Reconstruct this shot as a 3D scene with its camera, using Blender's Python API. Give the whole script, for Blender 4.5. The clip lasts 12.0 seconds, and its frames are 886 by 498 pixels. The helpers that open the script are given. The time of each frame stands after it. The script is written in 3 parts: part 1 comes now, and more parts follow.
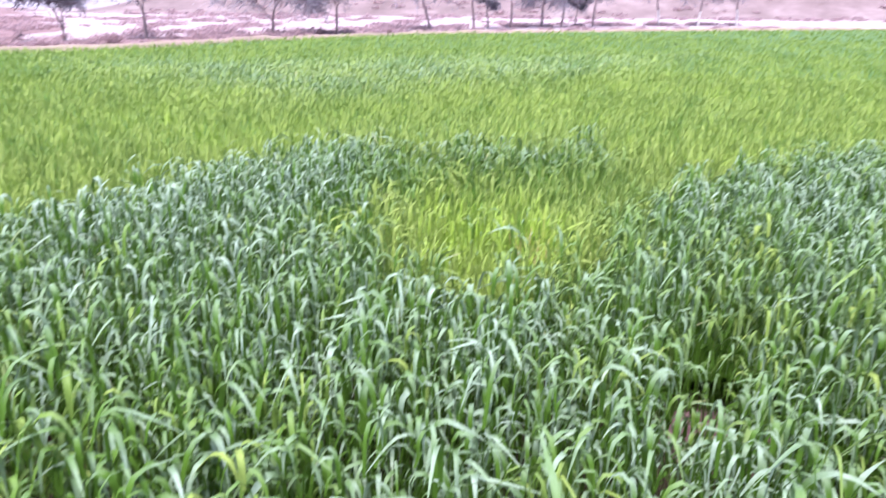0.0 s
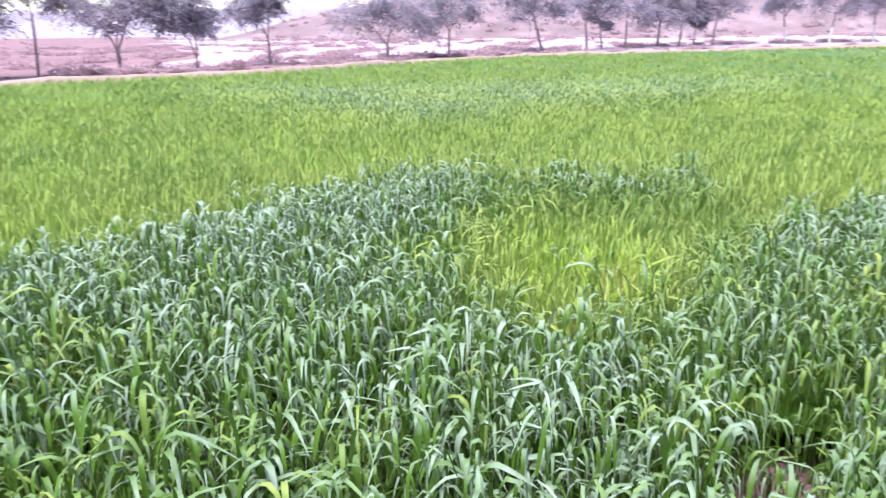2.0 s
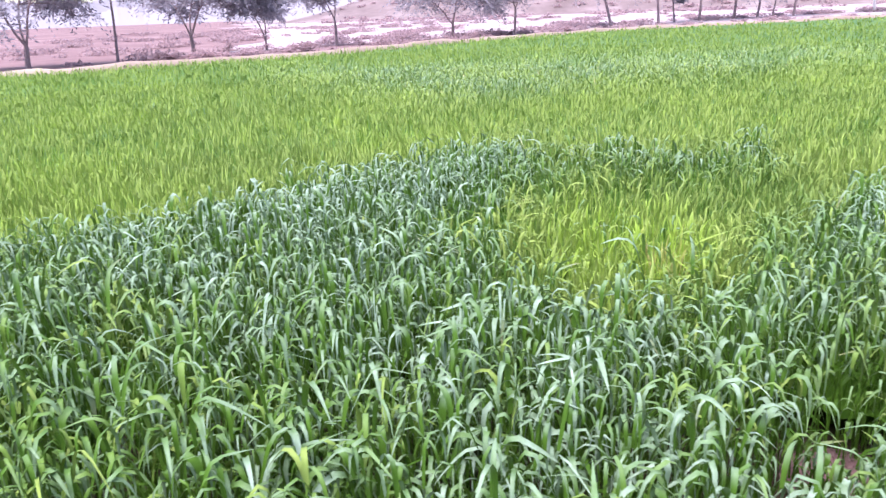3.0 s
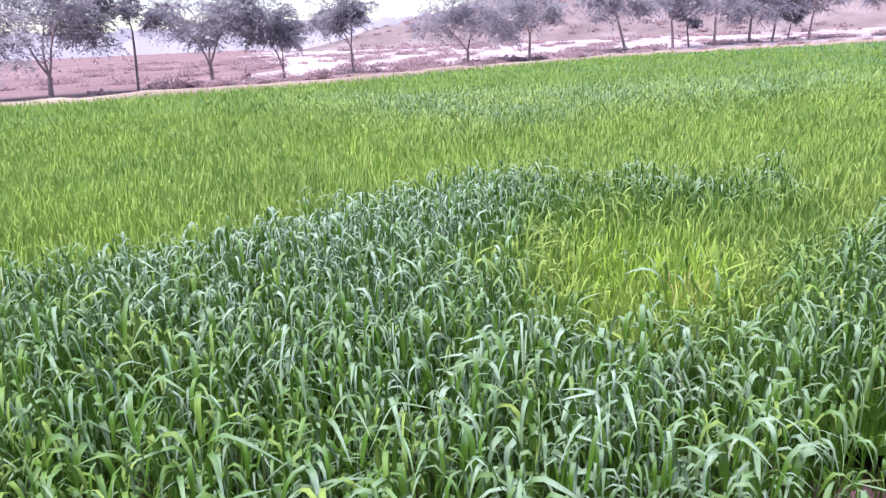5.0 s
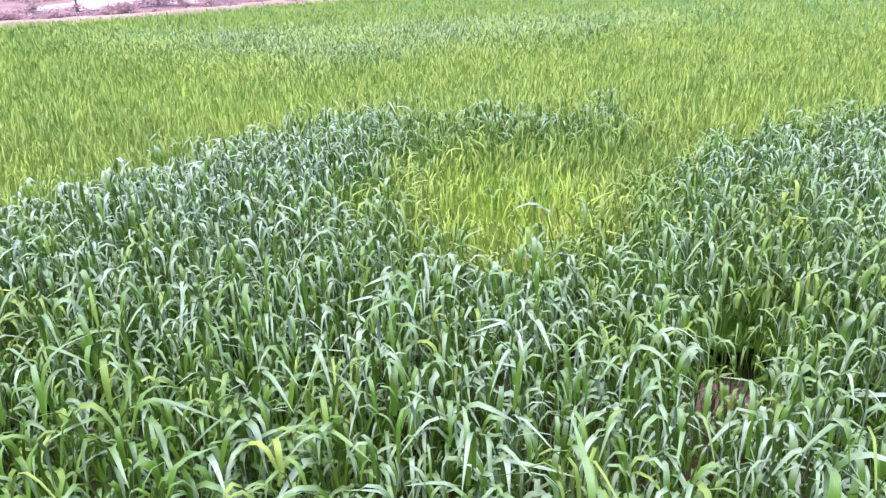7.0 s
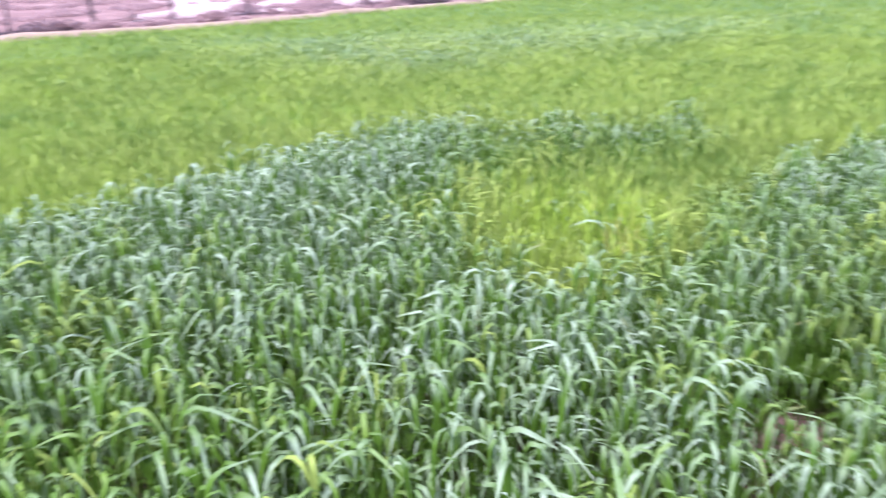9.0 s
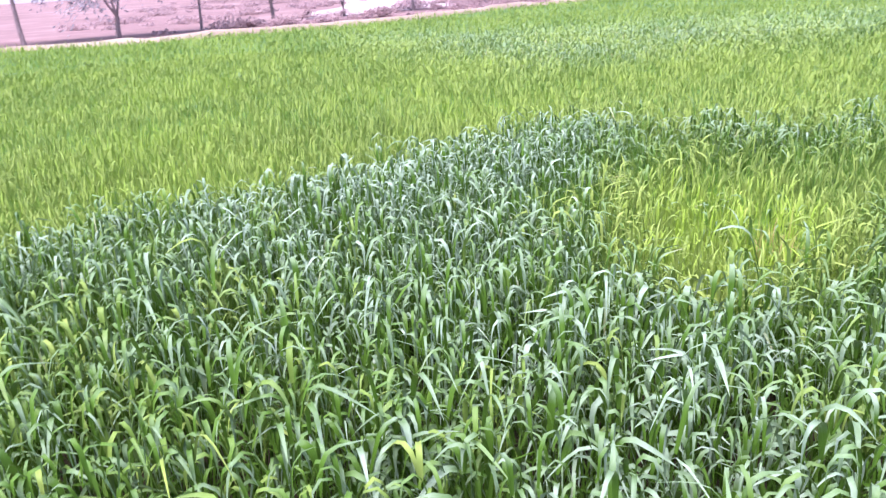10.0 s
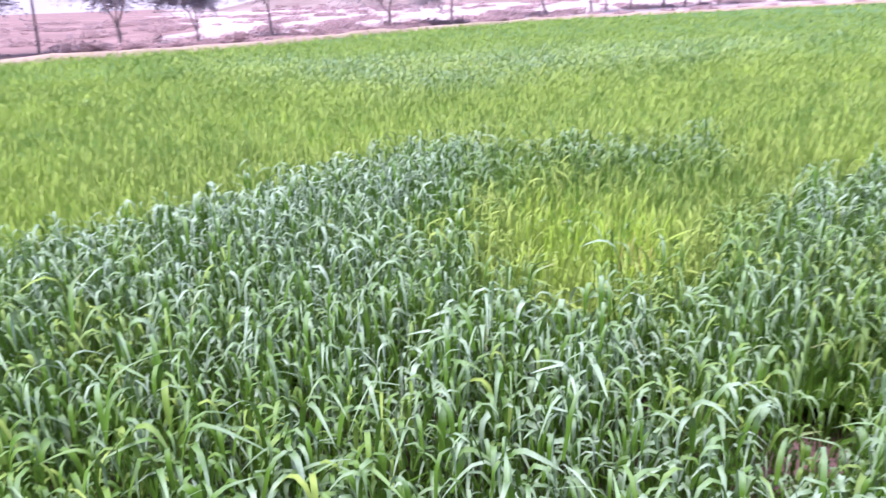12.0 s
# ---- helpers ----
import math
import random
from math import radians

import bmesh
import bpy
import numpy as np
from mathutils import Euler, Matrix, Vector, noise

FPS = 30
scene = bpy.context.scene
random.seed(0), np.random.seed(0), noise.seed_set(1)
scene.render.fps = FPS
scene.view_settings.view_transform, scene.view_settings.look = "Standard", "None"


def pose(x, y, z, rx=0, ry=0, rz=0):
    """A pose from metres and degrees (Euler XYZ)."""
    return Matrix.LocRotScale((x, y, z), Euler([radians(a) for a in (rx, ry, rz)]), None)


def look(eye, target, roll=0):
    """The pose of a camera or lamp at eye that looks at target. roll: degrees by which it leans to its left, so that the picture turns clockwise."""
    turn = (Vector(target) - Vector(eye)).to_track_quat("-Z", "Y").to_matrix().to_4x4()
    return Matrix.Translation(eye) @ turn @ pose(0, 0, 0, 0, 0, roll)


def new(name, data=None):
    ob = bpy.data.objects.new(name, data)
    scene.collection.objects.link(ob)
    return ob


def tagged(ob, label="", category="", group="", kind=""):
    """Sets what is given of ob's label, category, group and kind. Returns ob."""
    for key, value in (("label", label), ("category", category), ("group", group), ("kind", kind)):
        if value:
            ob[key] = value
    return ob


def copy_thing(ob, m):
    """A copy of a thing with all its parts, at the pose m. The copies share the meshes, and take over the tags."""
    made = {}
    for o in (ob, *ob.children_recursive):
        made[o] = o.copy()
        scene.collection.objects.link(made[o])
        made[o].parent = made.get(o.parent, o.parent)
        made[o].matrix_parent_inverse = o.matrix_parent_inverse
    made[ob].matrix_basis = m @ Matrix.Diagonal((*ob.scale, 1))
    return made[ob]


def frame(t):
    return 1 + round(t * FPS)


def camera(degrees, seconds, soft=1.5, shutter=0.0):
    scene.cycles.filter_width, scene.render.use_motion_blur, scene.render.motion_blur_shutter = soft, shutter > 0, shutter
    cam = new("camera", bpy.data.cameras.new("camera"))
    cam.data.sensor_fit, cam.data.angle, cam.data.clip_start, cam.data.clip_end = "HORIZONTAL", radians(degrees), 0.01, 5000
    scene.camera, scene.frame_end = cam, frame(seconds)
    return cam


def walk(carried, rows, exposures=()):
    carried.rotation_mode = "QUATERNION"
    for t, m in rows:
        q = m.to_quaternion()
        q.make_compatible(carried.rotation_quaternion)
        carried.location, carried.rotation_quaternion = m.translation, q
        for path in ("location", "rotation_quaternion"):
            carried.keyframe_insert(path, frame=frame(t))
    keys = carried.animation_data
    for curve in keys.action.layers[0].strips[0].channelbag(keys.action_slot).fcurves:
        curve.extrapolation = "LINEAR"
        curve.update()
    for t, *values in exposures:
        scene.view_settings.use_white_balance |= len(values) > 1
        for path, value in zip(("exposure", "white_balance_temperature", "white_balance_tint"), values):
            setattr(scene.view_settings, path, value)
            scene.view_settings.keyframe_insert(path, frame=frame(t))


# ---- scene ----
cam = camera(63.9, 12.0, 1.3, 0.7)
PATH = [
    (0, (0.146, 0.347, 1.376), (0.240, 2.239, 0.736), 0.6),
    (0.2, (0.147, 0.346, 1.359), (0.186, 2.228, 0.682), 0.3),
    (0.5, (0.133, 0.352, 1.375), (0.095, 2.224, 0.673), -0.1),
    (0.7, (0.142, 0.351, 1.386), (0.083, 2.242, 0.737), 1.2),
    (1, (0.158, 0.360, 1.377), (0.049, 2.221, 0.652), 0.8),
    (1.2, (0.174, 0.366, 1.390), (0.059, 2.233, 0.681), 0.1),
    (1.5, (0.210, 0.374, 1.399), (0.089, 2.253, 0.726), 0.0),
    (1.7, (0.227, 0.374, 1.404), (0.083, 2.259, 0.751), -0.4),
    (2, (0.263, 0.376, 1.412), (0.055, 2.277, 0.826), -0.6),
    (2.2, (0.284, 0.390, 1.409), (0.010, 2.280, 0.815), -0.8),
    (2.5, (0.304, 0.385, 1.398), (-0.056, 2.248, 0.764), -1.0),
    (2.8, (0.346, 0.389, 1.402), (-0.060, 2.239, 0.761), -1.6),
    (3, (0.362, 0.390, 1.393), (-0.029, 2.245, 0.758), -2.1),
    (3.2, (0.381, 0.393, 1.394), (-0.011, 2.245, 0.749), -2.4),
    (3.5, (0.371, 0.396, 1.389), (-0.082, 2.240, 0.760), -2.5),
    (3.7, (0.372, 0.394, 1.394), (-0.144, 2.222, 0.766), -3.1),
    (5.3, (0.313, 0.429, 1.404), (-0.113, 2.301, 0.842), -2.5),
    (5.5, (0.281, 0.421, 1.416), (-0.156, 2.284, 0.837), -2.2),
    (5.8, (0.228, 0.407, 1.409), (-0.159, 2.283, 0.834), -0.9),
    (6, (0.196, 0.385, 1.436), (-0.123, 2.258, 0.810), -0.9),
    (6.2, (0.167, 0.373, 1.435), (-0.060, 2.260, 0.813), -1.2),
    (6.4, (0.153, 0.372, 1.420), (0.049, 2.253, 0.750), -1.7),
    (6.5, (0.141, 0.366, 1.428), (0.096, 2.239, 0.728), -1.5),
    (6.8, (0.132, 0.365, 1.432), (0.094, 2.239, 0.734), -2.2),
    (7, (0.126, 0.368, 1.425), (0.167, 2.226, 0.685), -1.2),
    (7.2, (0.116, 0.355, 1.439), (0.136, 2.225, 0.733), -2.0),
    (8.8, (0.176, 0.402, 1.436), (0.135, 2.267, 0.716), -1.6),
    (9, (0.193, 0.407, 1.441), (0.023, 2.265, 0.721), -1.8),
    (9.2, (0.208, 0.421, 1.437), (-0.057, 2.269, 0.719), -2.6),
    (9.5, (0.220, 0.428, 1.436), (-0.185, 2.250, 0.719), -3.3),
    (9.8, (0.237, 0.435, 1.432), (-0.289, 2.229, 0.720), -3.3),
    (10, (0.257, 0.424, 1.440), (-0.324, 2.199, 0.723), -3.3),
    (10.2, (0.271, 0.441, 1.432), (-0.323, 2.208, 0.709), -2.9),
    (10.5, (0.303, 0.444, 1.426), (-0.286, 2.204, 0.682), -2.5),
    (10.8, (0.331, 0.439, 1.424), (-0.239, 2.207, 0.683), -3.0),
    (11, (0.340, 0.442, 1.425), (-0.182, 2.233, 0.704), -3.5),
    (11.2, (0.337, 0.442, 1.422), (-0.136, 2.257, 0.726), -3.5),
    (11.5, (0.303, 0.433, 1.432), (-0.108, 2.264, 0.739), -3.7),
    (11.8, (0.258, 0.424, 1.433), (-0.041, 2.281, 0.751), -2.8),
    (12, (0.225, 0.411, 1.441), (0.000, 2.282, 0.772), -2.0),
]
EXPOSURE = [(0, 1.64, 6470, 23), (0.5, 1.64, 6470, 23), (1, 1.67, 6470, 24), (1.5, 1.76, 6470, 25), (2, 1.64, 6470, 24), (2.5, 1.45, 6500, 20), (3, 1.6, 6500, 21), (3.5, 1.6, 6500, 22), (5.5, 1.35, 6500, 18), (6, 1.59, 6470, 23), (6.5, 1.54, 6470, 24), (7, 1.67, 6470, 25), (9, 1.67, 6470, 25), (9.5, 1.72, 6470, 26), (10.5, 1.81, 6470, 28), (11, 1.86, 6470, 29), (11.5, 1.74, 6470, 28), (12, 1.64, 6470, 27)]
walk(cam, [(t, look(eye, target, roll)) for t, eye, target, roll in PATH], EXPOSURE)

# ---- light ----
world = bpy.data.worlds.new("hazy_sky")
scene.world = world
world.use_nodes = True
wn = world.node_tree
sky = wn.nodes.new("ShaderNodeTexSky")
sky.sky_type = "NISHITA"
sky.sun_disc = False
sky.sun_elevation, sky.sun_rotation = radians(69), radians(200)
sky.air_density, sky.dust_density, sky.ozone_density = 1.0, 0.7, 1.2
wn.links.new(sky.outputs[0], wn.nodes["Background"].inputs[0])
wn.nodes["Background"].inputs[1].default_value = 0.098

sun_data = bpy.data.lights.new("sun", "SUN")
sun_data.energy, sun_data.angle, sun_data.color = 3.15, radians(60), (1.0, 0.96, 0.94)
sun = new("sun", sun_data)
sun.matrix_basis = look((0, 0, 30), (3.6, 9.9, 2))


# ---- materials ----
class Nodes:
    """Short way to write a node material."""

    def __init__(self, name):
        self.mat = bpy.data.materials.new(name)
        self.mat.use_nodes = True
        self.tree = self.mat.node_tree
        self.shader = self.tree.nodes["Principled BSDF"]

    def add(self, kind, **values):
        node = self.tree.nodes.new("ShaderNode" + kind)
        for key, value in values.items():
            if key == "data_type":
                node.data_type = value
            elif key == "operation":
                node.operation = value
            elif key == "attribute_name":
                node.attribute_name = value
        return node

    def link(self, a, b):
        self.tree.links.new(a, b)

    def noise(self, scale, detail=3.0, rough=0.55, at=None):
        n = self.add("TexNoise")
        n.inputs["Scale"].default_value = scale
        n.inputs["Detail"].default_value = detail
        n.inputs["Roughness"].default_value = rough
        if at is None:
            at = self.add("NewGeometry").outputs["Position"]
        self.link(at, n.inputs["Vector"])
        return n.outputs[0]

    def ramp(self, value, stops):
        r = self.add("ValToRGB")
        while len(r.color_ramp.elements) < len(stops):
            r.color_ramp.elements.new(0.5)
        for e, (p, c) in zip(r.color_ramp.elements, stops):
            e.position, e.color = p, (*c, 1)
        self.link(value, r.inputs[0])
        return r.outputs[0]

    def math(self, op, a, b):
        m = self.add("Math", operation=op)
        for k, v in enumerate((a, b)):
            if isinstance(v, (int, float)):
                m.inputs[k].default_value = v
            else:
                self.link(v, m.inputs[k])
        return m.outputs[0]

    def mix(self, fac, a, b, blend="MIX"):
        m = self.add("Mix", data_type="RGBA")
        m.blend_type = blend
        for k, v in ((0, fac), (6, a), (7, b)):
            if isinstance(v, (int, float)):
                m.inputs[k].default_value = v
            elif isinstance(v, tuple):
                m.inputs[k].default_value = (*v, 1)
            else:
                self.link(v, m.inputs[k])
        return m.outputs[2]

    def bump(self, height, strength, distance):
        b = self.add("Bump")
        b.inputs["Strength"].default_value = strength
        b.inputs["Distance"].default_value = distance
        self.link(height, b.inputs["Height"])
        self.link(b.outputs[0], self.shader.inputs["Normal"])

    def set(self, color=None, rough=None, spec=None):
        if color is not None:
            if isinstance(color, tuple):
                self.shader.inputs["Base Color"].default_value = (*color, 1)
            else:
                self.link(color, self.shader.inputs["Base Color"])
        if rough is not None:
            self.shader.inputs["Roughness"].default_value = rough
        if spec is not None:
            self.shader.inputs["Specular IOR Level"].default_value = spec
        return self.mat


def leaf_material(name, stops, bloom_sheen_colour, rough, through_light):
    """Cereal leaf: its tone runs from straw through yellow-green to blue-green; the free part of the lush leaf is
    painted paler, part waxy bloom, part sky sheen.
    """
    n = Nodes(name)
    tone = n.add("Attribute", attribute_name="tone").outputs["Fac"]
    along = n.add("Attribute", attribute_name="along").outputs["Fac"]
    side = n.add("Attribute", attribute_name="side").outputs["Fac"]
    luck = n.add("NewGeometry").outputs["Random Per Island"]
    wob = n.math("ADD", tone, n.math("MULTIPLY", n.math("SUBTRACT", luck, 0.5), 0.12))
    base = n.ramp(wob, stops)
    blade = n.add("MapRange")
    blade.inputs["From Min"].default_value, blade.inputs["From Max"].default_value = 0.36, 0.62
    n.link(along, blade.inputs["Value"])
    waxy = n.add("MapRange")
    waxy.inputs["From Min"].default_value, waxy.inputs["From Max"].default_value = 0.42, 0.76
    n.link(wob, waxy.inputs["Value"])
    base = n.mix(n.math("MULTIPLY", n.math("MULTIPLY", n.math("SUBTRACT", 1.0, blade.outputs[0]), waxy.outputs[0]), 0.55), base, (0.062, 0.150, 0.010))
    # patchy wax bloom past the bend, lightened further as the sky's sheen there
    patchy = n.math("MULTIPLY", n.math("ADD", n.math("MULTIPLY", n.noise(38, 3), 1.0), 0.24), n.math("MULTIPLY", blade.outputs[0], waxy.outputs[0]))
    base = n.mix(n.math("MINIMUM", patchy, 0.9), base, bloom_sheen_colour)
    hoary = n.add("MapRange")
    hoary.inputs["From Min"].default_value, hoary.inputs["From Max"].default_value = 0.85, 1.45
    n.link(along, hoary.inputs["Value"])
    base = n.mix(n.math("MULTIPLY", hoary.outputs[0], 0.5), base, bloom_sheen_colour)
    veins = n.math("SINE", n.math("MULTIPLY", side, 40.0), 0.0)
    base = n.mix(n.math("MULTIPLY", n.math("MAXIMUM", veins, 0.0), 0.10), base, (0.25, 0.36, 0.14))
    ends = n.math("POWER", along, 5.0)
    dry = n.math("GREATER_THAN", luck, 0.972)
    base = n.mix(n.math("MULTIPLY", ends, n.math("MULTIPLY", dry, 0.7)), base, (0.38, 0.35, 0.18))
    n.set(base, rough, 0.14)
    n.bump(veins, 0.25, 0.001)
    glow = n.add("BsdfTranslucent")
    n.link(n.mix(0.45, base, (0.32, 0.50, 0.07)), glow.inputs[0])
    blend = n.add("MixShader")
    blend.inputs[0].default_value = through_light
    n.link(n.shader.outputs[0], blend.inputs[1])
    n.link(glow.outputs[0], blend.inputs[2])
    n.link(blend.outputs[0], n.tree.nodes["Material Output"].inputs["Surface"])
    return n.mat


# the darkest stops are deepened to put gap shade into low leaves and stems
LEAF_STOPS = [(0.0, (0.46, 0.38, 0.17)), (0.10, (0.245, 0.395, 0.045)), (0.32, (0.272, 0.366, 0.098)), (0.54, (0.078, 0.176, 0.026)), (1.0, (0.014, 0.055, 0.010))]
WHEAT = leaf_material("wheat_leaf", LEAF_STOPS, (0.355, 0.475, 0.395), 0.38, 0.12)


def ground_material(name, stops, scale, fine, rough=0.9):
    n = Nodes(name)
    big = n.noise(scale, 5, 0.6)
    small = n.noise(fine, 4, 0.6)
    col = n.ramp(n.math("ADD", n.math("MULTIPLY", big, 0.75), n.math("MULTIPLY", small, 0.25)), stops)
    n.bump(small, 0.6, 0.03)
    return n.set(col, rough, 0.2)


SOIL = ground_material("field_soil", [(0.3, (0.026, 0.022, 0.013)), (0.6, (0.055, 0.043, 0.028))], 2.5, 30)
CLAY = ground_material("dry_clay", [(0.3, (0.13, 0.075, 0.08)), (0.6, (0.23, 0.145, 0.15))], 12, 90)
SAND = ground_material("pale_dry_ground", [(0.30, (0.202, 0.141, 0.158)), (0.40, (0.273, 0.202, 0.229)), (0.47, (0.396, 0.326, 0.361)), (0.7, (0.466, 0.396, 0.440))], 0.055, 0.9)
VERGE = ground_material("straw_verge", [(0.3, (0.24, 0.18, 0.155)), (0.5, (0.32, 0.245, 0.215)), (0.7, (0.40, 0.32, 0.285))], 0.4, 6)
BANK = ground_material("dry_bank", [(0.32, (0.141, 0.106, 0.110)), (0.5, (0.207, 0.158, 0.167)), (0.66, (0.290, 0.233, 0.246))], 0.11, 0.6)
ROUGH_GRASS = ground_material("dry_grass", [(0.3, (0.13, 0.080, 0.088)), (0.5, (0.195, 0.122, 0.132)), (0.7, (0.28, 0.19, 0.20))], 0.12, 1.5)


MEADOW = ground_material("dry_meadow", [(0.3, (0.15, 0.092, 0.102)), (0.5, (0.220, 0.140, 0.152)), (0.7, (0.33, 0.232, 0.248))], 0.10, 0.8)


def foliage_material(name, dark, light, shine=0.5, through_light=0.0):
    n = Nodes(name)
    luck = n.add("NewGeometry").outputs["Random Per Island"]
    col = n.ramp(luck, [(0.0, dark), (1.0, light)])
    col = n.mix(n.math("MULTIPLY", n.noise(1.3, 2), 0.4), col, dark)
    if through_light:
        glow, blend = n.add("BsdfTranslucent"), n.add("MixShader")
        n.link(col, glow.inputs[0])
        blend.inputs[0].default_value = through_light
        n.link(n.shader.outputs[0], blend.inputs[1])
        n.link(glow.outputs[0], blend.inputs[2])
        n.link(blend.outputs[0], n.tree.nodes["Material Output"].inputs["Surface"])
    return n.set(col, 0.6, shine)


# tree_leaf is far paler than foliage: haze mixed into its grey
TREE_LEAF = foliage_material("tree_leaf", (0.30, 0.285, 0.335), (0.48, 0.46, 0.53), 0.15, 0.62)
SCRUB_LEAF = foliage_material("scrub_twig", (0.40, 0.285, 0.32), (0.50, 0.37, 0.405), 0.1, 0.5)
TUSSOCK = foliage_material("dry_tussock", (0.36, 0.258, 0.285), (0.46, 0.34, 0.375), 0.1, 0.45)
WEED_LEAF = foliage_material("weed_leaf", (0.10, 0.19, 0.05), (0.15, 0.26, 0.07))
# the pale grey-blue is distance haze put into the colour
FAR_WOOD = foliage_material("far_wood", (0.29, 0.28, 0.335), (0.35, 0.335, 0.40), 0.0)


def bark_material(name, dark, light):
    n = Nodes(name)
    pos = n.add("NewGeometry").outputs["Position"]
    stretch = n.add("VectorMath", operation="MULTIPLY")
    stretch.inputs[1].default_value = (9, 9, 1.6)
    n.link(pos, stretch.inputs[0])
    grain = n.noise(2.0, 5, 0.65, stretch.outputs[0])
    n.bump(grain, 0.8, 0.02)
    return n.set(n.ramp(grain, [(0.35, dark), (0.65, light)]), 0.9, 0.2)


BARK = bark_material("tree_bark", (0.20, 0.15, 0.16), (0.34, 0.26, 0.28))
LIMEWASH = bark_material("limewashed_bark", (0.62, 0.56, 0.54), (0.80, 0.76, 0.74))

# ---- mesh helpers ----
rng = np.random.default_rng(7)


def mesh_from_arrays(name, verts, quads, material, fields=None):
    """A mesh of quads from arrays of corners and indices, with named float fields per corner."""
    me = bpy.data.meshes.new(name)
    me.vertices.add(len(verts))
    me.vertices.foreach_set("co", np.ascontiguousarray(verts, np.float32).ravel())
    me.loops.add(quads.size)
    me.loops.foreach_set("vertex_index", quads.astype(np.int32).ravel())
    me.polygons.add(len(quads))
    me.polygons.foreach_set("loop_start", np.arange(0, quads.size, quads.shape[1], dtype=np.int32))
    me.polygons.foreach_set("use_smooth", np.ones(len(quads), bool))
    for key, values in (fields or {}).items():
        me.attributes.new(key, "FLOAT", "POINT").data.foreach_set("value", np.ascontiguousarray(values, np.float32).ravel())
    me.update(calc_edges=True)
    me.materials.append(material)
    return me


def join(pieces):
    """Several (verts, quads, fields) as one."""
    verts, quads, fields, base = [], [], {}, 0
    for v, q, f in pieces:
        verts.append(v)
        quads.append(q + base)
        base += len(v)
        for key, values in f.items():
            fields.setdefault(key, []).append(values)
    return np.concatenate(verts), np.concatenate(quads), {k: np.concatenate(v) for k, v in fields.items()}


def blades(root, az, e0, e1, bend, length, width, tone, segs=6, fold=True, twist=0.0, taper=True, wax_sheen=1.0, over_in=0.24):
    """Ribbons that rise from their roots at elevation e0 and bend over to e1 (radians) from the share bend of their length on,
    within the share over_in. All arrays have one entry a blade."""
    n = len(root)
    u = np.linspace(0, 1, segs + 1)
    over = np.clip((u[None] - bend[:, None]) / np.reshape(over_in, (-1, 1)), 0, 1)
    elev = e0[:, None] + (e1 - e0)[:, None] * over * over * (3 - 2 * over) - 0.25 * u[None] ** 2
    mid = 0.5 * (elev[:, 1:] + elev[:, :-1])
    step = (length / segs)[:, None]
    out = np.concatenate([np.zeros((n, 1)), np.cumsum(np.cos(mid) * step, 1)], 1)
    up = np.concatenate([np.zeros((n, 1)), np.cumsum(np.sin(mid) * step, 1)], 1)
    ca, sa = np.cos(az)[:, None], np.sin(az)[:, None]
    centre = np.stack([root[:, :1] + out * ca, root[:, 1:2] + out * sa, root[:, 2:3] + up], -1)
    if taper:
        shape = np.clip(0.5 + 1.5 * u, 0, 1) * (1 - u ** 2.1) + 0.02
    else:
        shape = np.ones_like(u)
    half = 0.5 * width[:, None] * shape[None]
    roll = np.asarray(twist)[..., None] * u[None] if np.ndim(twist) else twist * u[None] * np.ones((n, 1))
    # across the leaf: level and square to its heading, rolled about the leaf
    flat = np.stack([-sa * np.ones_like(elev), ca * np.ones_like(elev), 0 * elev], -1)
    nor = np.stack([-np.sin(elev) * ca, -np.sin(elev) * sa, np.cos(elev)], -1)
    across = np.cos(roll)[..., None] * flat + np.sin(roll)[..., None] * nor
    away = np.cos(roll)[..., None] * nor - np.sin(roll)[..., None] * flat
    h = half[..., None]
    if fold:
        rows = np.stack([centre - across * h, centre - away * h * 0.45, centre + across * h], 2)
        sides = np.array([0.0, 0.5, 1.0])
    else:
        rows = np.stack([centre - across * h, centre + across * h], 2)
        sides = np.array([0.0, 1.0])
    k = rows.shape[2]
    verts = rows.reshape(-1, 3)
    idx = np.arange(n * (segs + 1) * k).reshape(n, segs + 1, k)
    quads = np.stack([idx[:, :-1, :-1], idx[:, :-1, 1:], idx[:, 1:, 1:], idx[:, 1:, :-1]], -1).reshape(-1, 4)
    full = (n, segs + 1, k)
    fields = {
        "tone": np.broadcast_to(tone[:, None, None], full).ravel(),
        "along": np.broadcast_to(np.reshape(wax_sheen, (-1, 1, 1)) * np.clip(0.42 + 0.95 * (u[None] - bend[:, None]), 0, 1)[:, :, None], full).ravel(),
        "side": np.broadcast_to(sides[None, None], full).ravel(),
    }
    return verts, quads, fields


def inside(p, poly):
    """Which of the points p lie inside a polygon, and how far all are from its rim."""
    poly = np.asarray(poly, float)
    hit, near = np.zeros(len(p), bool), np.full(len(p), 1e9)
    for a, b in zip(poly, np.roll(poly, -1, 0)):
        crosses = (a[1] > p[:, 1]) != (b[1] > p[:, 1])
        xs = a[0] + (p[:, 1] - a[1]) / (b[1] - a[1] + 1e-12) * (b[0] - a[0])
        hit ^= crosses & (p[:, 0] < xs)
        d = b - a
        s = np.clip(((p - a) @ d) / (d @ d), 0, 1)
        near = np.minimum(near, np.linalg.norm(p - a - s[:, None] * d, axis=1))
    return hit, near


def soft_in(p, poly, width):
    """1 well inside, 0 well outside, gliding over the given width."""
    hit, near = inside(p, poly)
    return np.clip(0.5 + np.where(hit, near, -near) / width, 0, 1)


